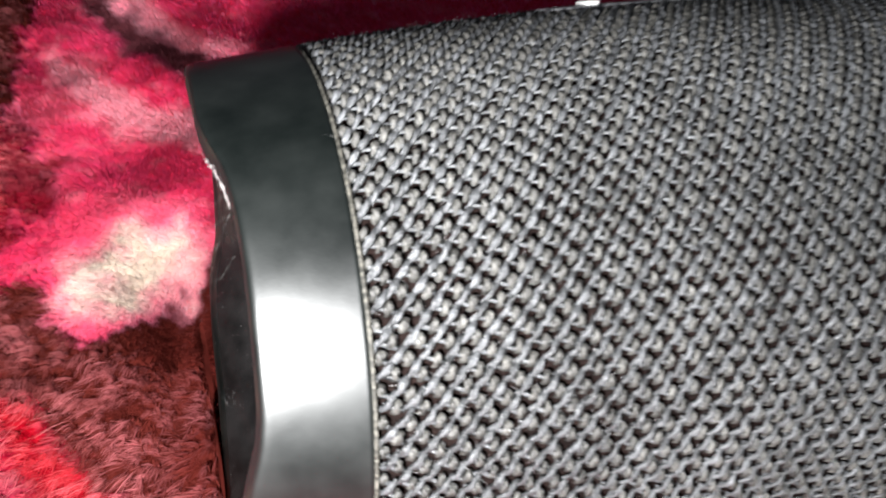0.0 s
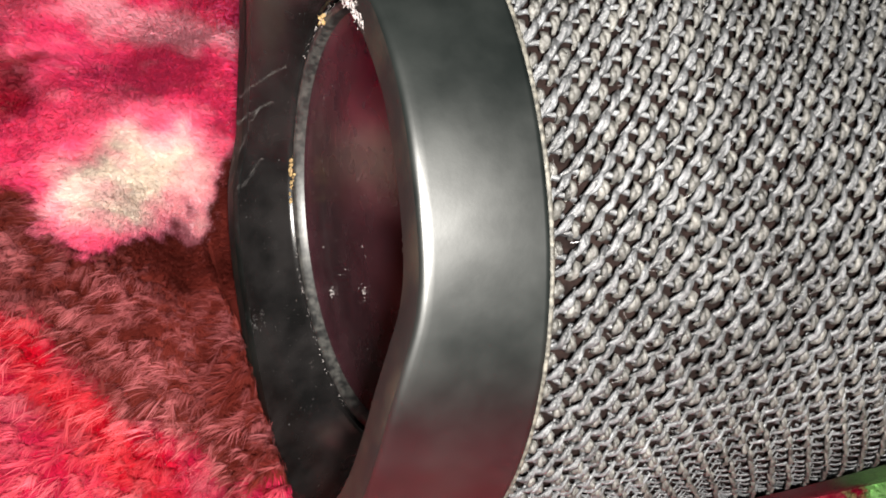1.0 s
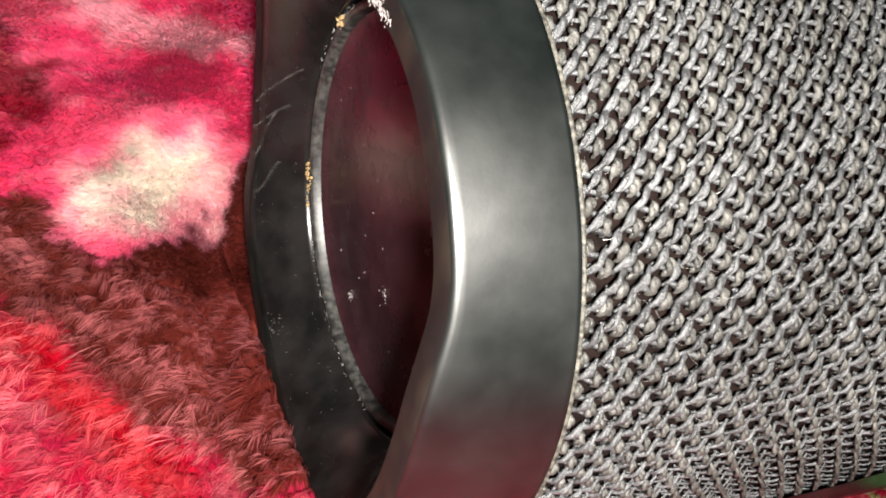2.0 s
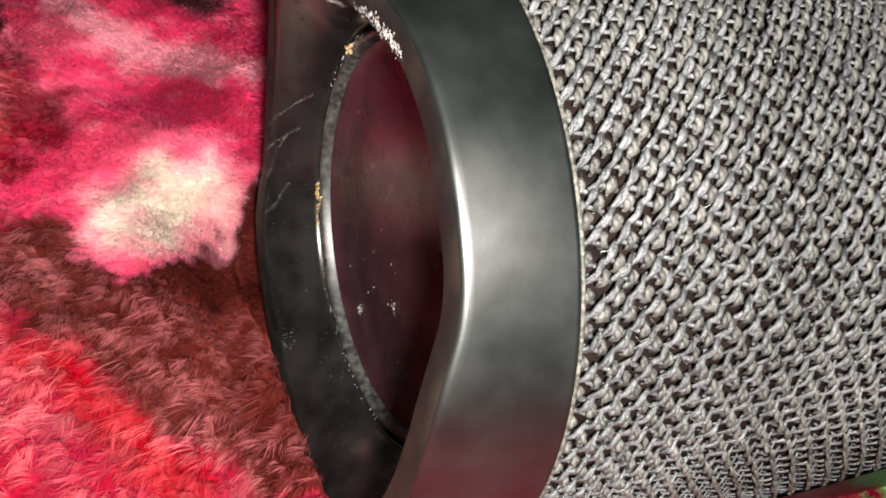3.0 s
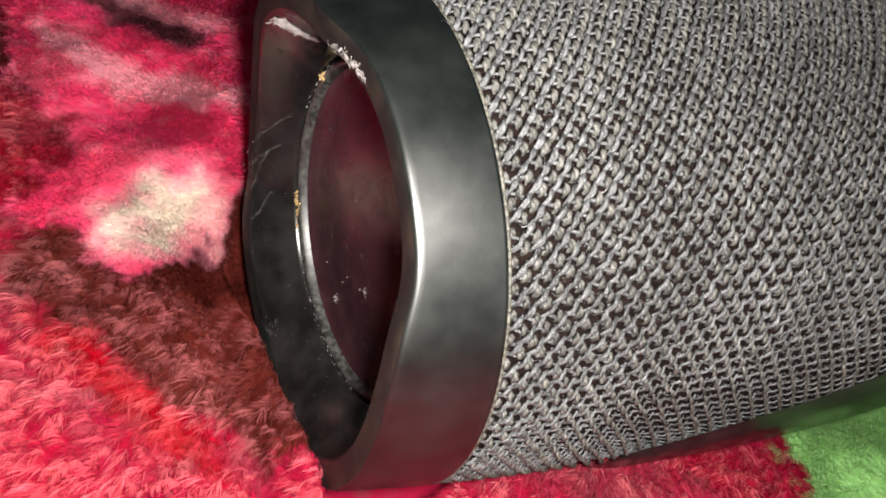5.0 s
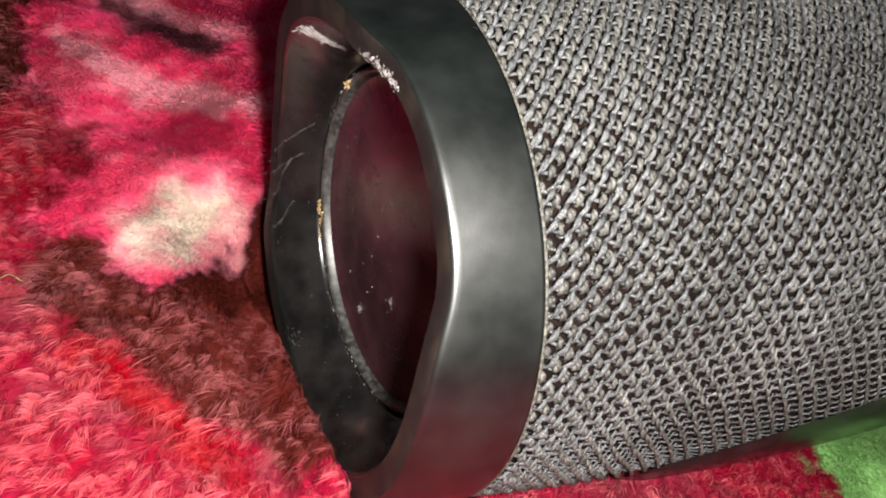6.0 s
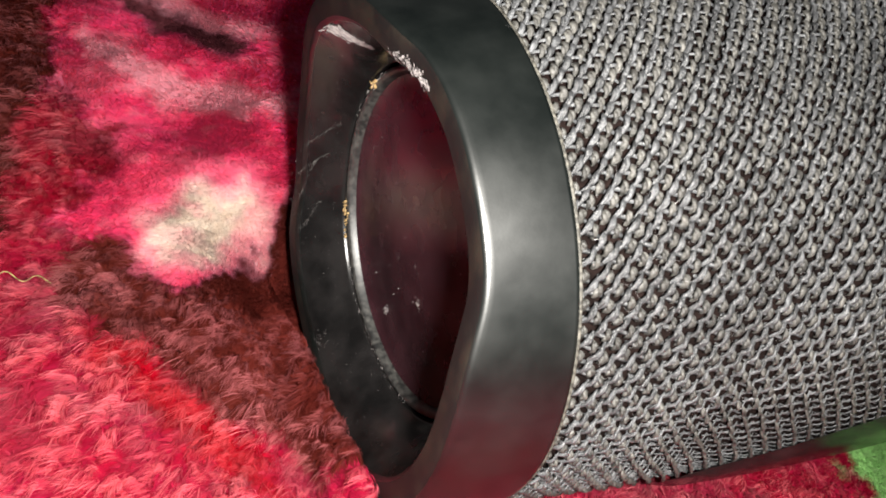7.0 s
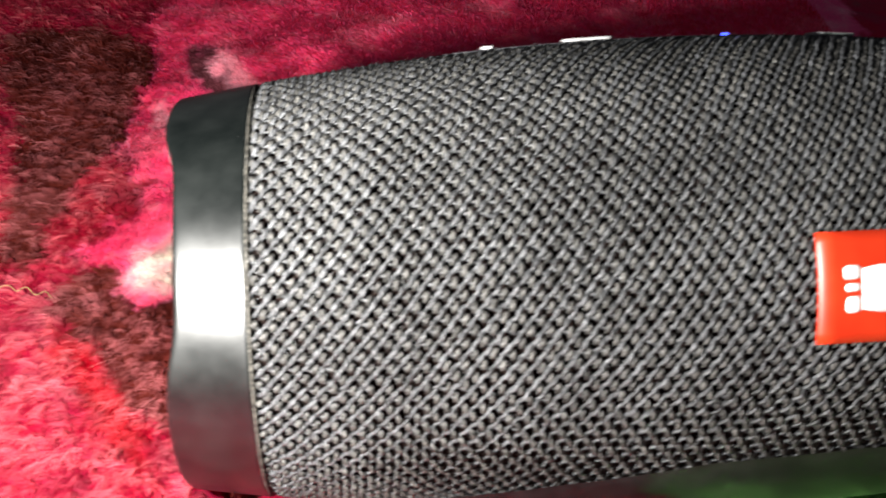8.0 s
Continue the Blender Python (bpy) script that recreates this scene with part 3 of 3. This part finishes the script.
def dye(px, py):
    """Colour of the print at places in millimetres."""
    wx, wy = px + 1.8 * waves(px, py, 13, 3), py + 1.8 * waves(px, py, 13, 4)
    col = np.empty(px.shape + (3,))
    col[:] = ROSE
    mix = np.clip(0.5 + 0.6 * waves(px, py, 26, 11), 0, 1)[..., None]
    col = col * (1 - 0.6 * mix) + np.array(DEEP) * 0.6 * mix
    for outline, tone, soft in ((PINK_FIELD, PINK, 2.5), (PALE_ARC, VEIN, 6.0), (MAUVE_ARC, MAUVE, 4.0), (LIGHT_VEIN, VEIN, 4.5), (DEEP_PATCH, DEEP, 3.0), (BROWN_PETAL, BROWN, 2.0), (RED_STRIP, RED, 3.0),
                                (PALE_HALO, HALO, 9.0), (CREAM_SPOT, CREAM, 6.0), (BROWN_LEAF, BROWN, 1.6), (GREEN_LEAF, GREEN, 1.2)):
        k = np.clip(0.5 + inside(wx, wy, outline) / soft, 0, 1)[..., None]
        col = col * (1 - k) + np.array(tone) * k
    pale = (np.clip(waves(px, py, 9, 21) - 0.3, 0, 1) * 0.3 + np.clip(waves(px / 1.7, py, 24, 22) - 0.1, 0, 1) * 0.3)[..., None]
    pale = pale * (col[..., :1] > col[..., 1:2])
    return col * (1 - pale) + np.array(VEIN) * pale * np.clip((col.sum(-1, keepdims=True) - 0.4) * 1.3, 0, 1) 


def lie(x, y):
    """Height of the backing: level, pressed down round the speaker's end and sides."""
    end = np.hypot(np.maximum(np.abs(y) - 0.026, 0), np.maximum(np.abs(x - 0.004) - 0.004, 0))
    side = np.where((x > 0) & (x < LENGTH), np.abs(np.abs(y) - 0.034), np.hypot(np.abs(y) - 0.034, np.minimum(np.abs(x), np.abs(x - LENGTH))))
    under = (np.abs(y) < 0.030) & (x > 0.004) & (x < LENGTH - 0.004)
    h = -0.0022 - 0.0115 * np.exp(-(end / 0.009) ** 2) - 0.002 * np.exp(-(side / 0.012) ** 2)
    low = 0.003 / (1 + np.exp(-(x - 0.066) / 0.004)) * np.exp(-((y + 0.035) / 0.02) ** 2)
    h = h + 0.0012 * waves(x * 1000, y * 1000, 45, 31, 2) - low
    h = np.where(under, -0.026, h)
    # before the open end it wells up against the rim
    ridge = np.interp(y, [-0.042, -0.034, -0.027, -0.020, -0.010, 0.0, 0.008, 0.020, 0.030], [-0.006, -0.001, 0.002, 0.0008, -0.0025, -0.004, -0.006, -0.010, -0.0125])
    swell = np.exp(-((x + 0.0015) / 0.0035) ** 2) * np.clip((0.0008 - x) / 0.001, 0, 1)
    return np.where(x < 0.001, h + np.maximum(ridge - h, 0) * swell, h)


xs = np.unique(np.concatenate([np.linspace(-0.55, -0.09, 24), np.arange(-0.09, 0.26, 0.0016), np.linspace(0.26, 0.75, 24)]))
ys = np.unique(np.concatenate([np.linspace(-0.6, -0.09, 24), np.arange(-0.09, 0.20, 0.0016), np.linspace(0.20, 0.7, 24)]))
gx, gy = np.meshgrid(xs, ys, indexing="ij")
gz = lie(gx, gy)
verts = np.stack([gx, gy, gz], -1).reshape(-1, 3)
n = len(ys)
idx = (np.arange(len(xs) - 1)[:, None] * n + np.arange(n - 1)[None]).ravel()
sheet = mesh_from("blanket", verts, np.stack([idx, idx + n, idx + n + 1, idx + 1], -1))
shade = dye(gx.ravel() * 1000, gy.ravel() * 1000)
attr = sheet.color_attributes.new("dye", "FLOAT_COLOR", "POINT")
attr.data.foreach_set("color", np.concatenate([shade, np.ones((len(shade), 1))], 1).astype(np.float32).ravel())
blanket = fit("blanket", sheet, PLUSH, None)
tagged(blanket, "soft plush blanket printed with pink, red, brown and green flowers", "blanket")


def relief(mx, my):
    """Woolly ridges of the plush, 0 to 1, drawn out along the nap; mx, my in millimetres."""
    wx, wy = mx + 2.2 * waves(mx, my, 12, 51), my + 2.2 * waves(mx, my, 12, 52)
    u, w = 0.85 * wx + 0.52 * wy, -0.52 * wx + 0.85 * wy
    one = 1 - np.abs(waves(u / 2.2, w, 4.4, 53, 2))
    two = 1 - np.abs(waves(u / 1.9, w, 2.2, 54, 2))
    return np.clip(0.5 * one + 0.5 * two, 0, 1)


def woolly(mx, my):
    """How much the pile stands in ridges: brushed smooth over the pink petals."""
    smooth = np.maximum(np.maximum(inside(mx, my, PINK_FIELD), inside(mx, my, CREAM_SPOT) + 3), inside(mx, my, GREEN_LEAF) + 2)
    return 1 - 0.9 * np.clip(0.5 + smooth / 8, 0, 1)


def pile(x0, x1, y0, y1, per_mm2, length, width, seed):
    """Short dense fibres on woolly ridges: one bent blade each."""
    rng = np.random.default_rng(seed)
    count = int((x1 - x0) * (y1 - y0) * 1e6 * per_mm2)
    x, y = rng.uniform(x0, x1, count), rng.uniform(y0, y1, count)
    hidden = (x > 0.0015) & (x < LENGTH - 0.0015) & (np.abs(y) < np.sqrt(np.maximum(0, barrel(np.clip(x, 0, LENGTH)) ** 2 - (AXIS_Z + 0.008) ** 2)))
    x, y = x[~hidden], y[~hidden]
    count = len(x)
    mx, my = x * 1000, y * 1000
    much = woolly(mx, my)
    ridge = relief(mx, my)
    gx, gy = (relief(mx + 0.3, my) - ridge) / 0.3, (relief(mx, my + 0.3) - ridge) / 0.3
    z = lie(x, y) + 0.0004 + 0.0044 * much * (ridge ** 1.5 - 0.5)
    lean = 0.55 + np.pi + 0.7 * waves(mx, my, 34, 41) + (0.12 + 0.48 * much) * waves(mx, my, 7, 42) + rng.normal(0, 0.24, count)
    long = length * rng.uniform(0.6, 1.2, count)
    flat = np.clip(0.74 + 0.3 * (1 - much) + rng.normal(0, 0.14, count), 0.2, 1.0)
    # fibres gather towards the ridges
    dx, dy = np.cos(lean) * flat * long + 0.0019 * much * gx, np.sin(lean) * flat * long + 0.0019 * much * gy
    up = long * np.sqrt(np.maximum(0.12, 1.05 - flat ** 2))
    # stay clear of the speaker's open end
    near = np.exp(-(np.maximum(np.abs(y) - 0.03, 0) / 0.006) ** 2) * np.exp(-((x - 0.001) / 0.006) ** 2)
    dx = dx - np.maximum(dx, 0) * near * 1.6
    turn = np.arctan2(dy, dx) + np.pi / 2 + rng.normal(0, 0.25, count)
    w = width * rng.uniform(0.6, 1.3, count)
    ax, ay, az = np.cos(turn) * w / 2, np.sin(turn) * w / 2, rng.normal(0, 0.2, count) * w
    root = np.stack([x, y, z - 0.0006], -1)
    bend = np.stack([x + 0.45 * dx, y + 0.45 * dy, z + 0.72 * up], -1)
    tip = np.stack([x + dx, y + dy, z + up], -1)
    half = np.stack([ax, ay, az], -1)
    verts = np.stack([root, bend - half, bend + half, tip], 1).reshape(-1, 3)
    base = np.arange(count)[:, None] * 4
    faces = (base + np.array([[0, 1, 2, 1, 3, 2]])).reshape(-1, 3)
    mesh = mesh_from("nap", verts, faces)
    tone = dye(mx, my) * (1 + rng.normal(0, 0.07, count))[:, None].clip(0.6, 1.5)
    # highlights painted into the dye: the crests of the ridges are coloured paler
    glint = (1.0 * much * np.clip((ridge - 0.70) / 0.23, 0, 1) ** 1.6 * np.clip(0.75 + 0.6 * waves(mx, my, 17, 61), 0.3, 1) * rng.uniform(0.7, 1, count))[:, None]
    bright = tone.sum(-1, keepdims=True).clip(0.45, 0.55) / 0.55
    glint = glint * np.where(tone[:, :1] > tone[:, 1:2], 1.0, 0.15)
    tone = tone * (1 - glint) + (0.6 * tone + np.array([0.60, 0.21, 0.23]) * bright) * glint
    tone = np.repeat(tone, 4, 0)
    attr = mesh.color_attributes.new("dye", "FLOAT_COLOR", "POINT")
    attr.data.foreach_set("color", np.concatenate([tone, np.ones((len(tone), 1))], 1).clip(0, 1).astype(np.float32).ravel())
    return tagged(fit("nap", mesh, PILE, blanket, "dense woolly plush pile"), kind="stuff")


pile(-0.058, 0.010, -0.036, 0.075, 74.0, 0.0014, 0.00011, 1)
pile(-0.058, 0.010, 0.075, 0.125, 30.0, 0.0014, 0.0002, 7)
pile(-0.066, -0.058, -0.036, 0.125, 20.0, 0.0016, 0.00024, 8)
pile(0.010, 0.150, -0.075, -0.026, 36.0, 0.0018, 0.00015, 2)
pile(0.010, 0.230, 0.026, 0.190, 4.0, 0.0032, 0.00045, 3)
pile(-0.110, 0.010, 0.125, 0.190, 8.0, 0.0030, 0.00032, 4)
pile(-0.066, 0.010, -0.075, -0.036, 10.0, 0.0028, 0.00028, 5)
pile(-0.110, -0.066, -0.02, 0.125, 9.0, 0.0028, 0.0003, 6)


def strand(points, radius):
    """A thin round thread along a run of points."""
    bm = bmesh.new()
    rings = []
    for i, p in enumerate(points):
        along = (points[min(i + 1, len(points) - 1)] - points[max(i - 1, 0)]).normalized()
        side = along.cross(Vector((0, 0, 1))).normalized()
        top = side.cross(along)
        rings.append([bm.verts.new(p + (side * math.cos(a) + top * math.sin(a)) * radius) for a in (0, 1.257, 2.513, 3.77, 5.027)])
    for p, q in zip(rings, rings[1:]):
        for k in range(5):
            bm.faces.new((p[k], p[(k + 1) % 5], q[(k + 1) % 5], q[k]))
    bmesh.ops.recalc_face_normals(bm, faces=bm.faces)
    return bm


run = [Vector((-0.062 + 0.0235 * i / 40, 0.0285 - 0.005 * (i / 40) ** 2 + 0.0006 * math.sin(i * 0.9), 0.0006 + 0.0004 * math.sin(i * 0.7))) for i in range(41)]
loose = part("loose_thread", strand(run, 0.0001), CRUMB, None)
tagged(loose, "thin golden loose thread lying on the plush blanket", "thread")
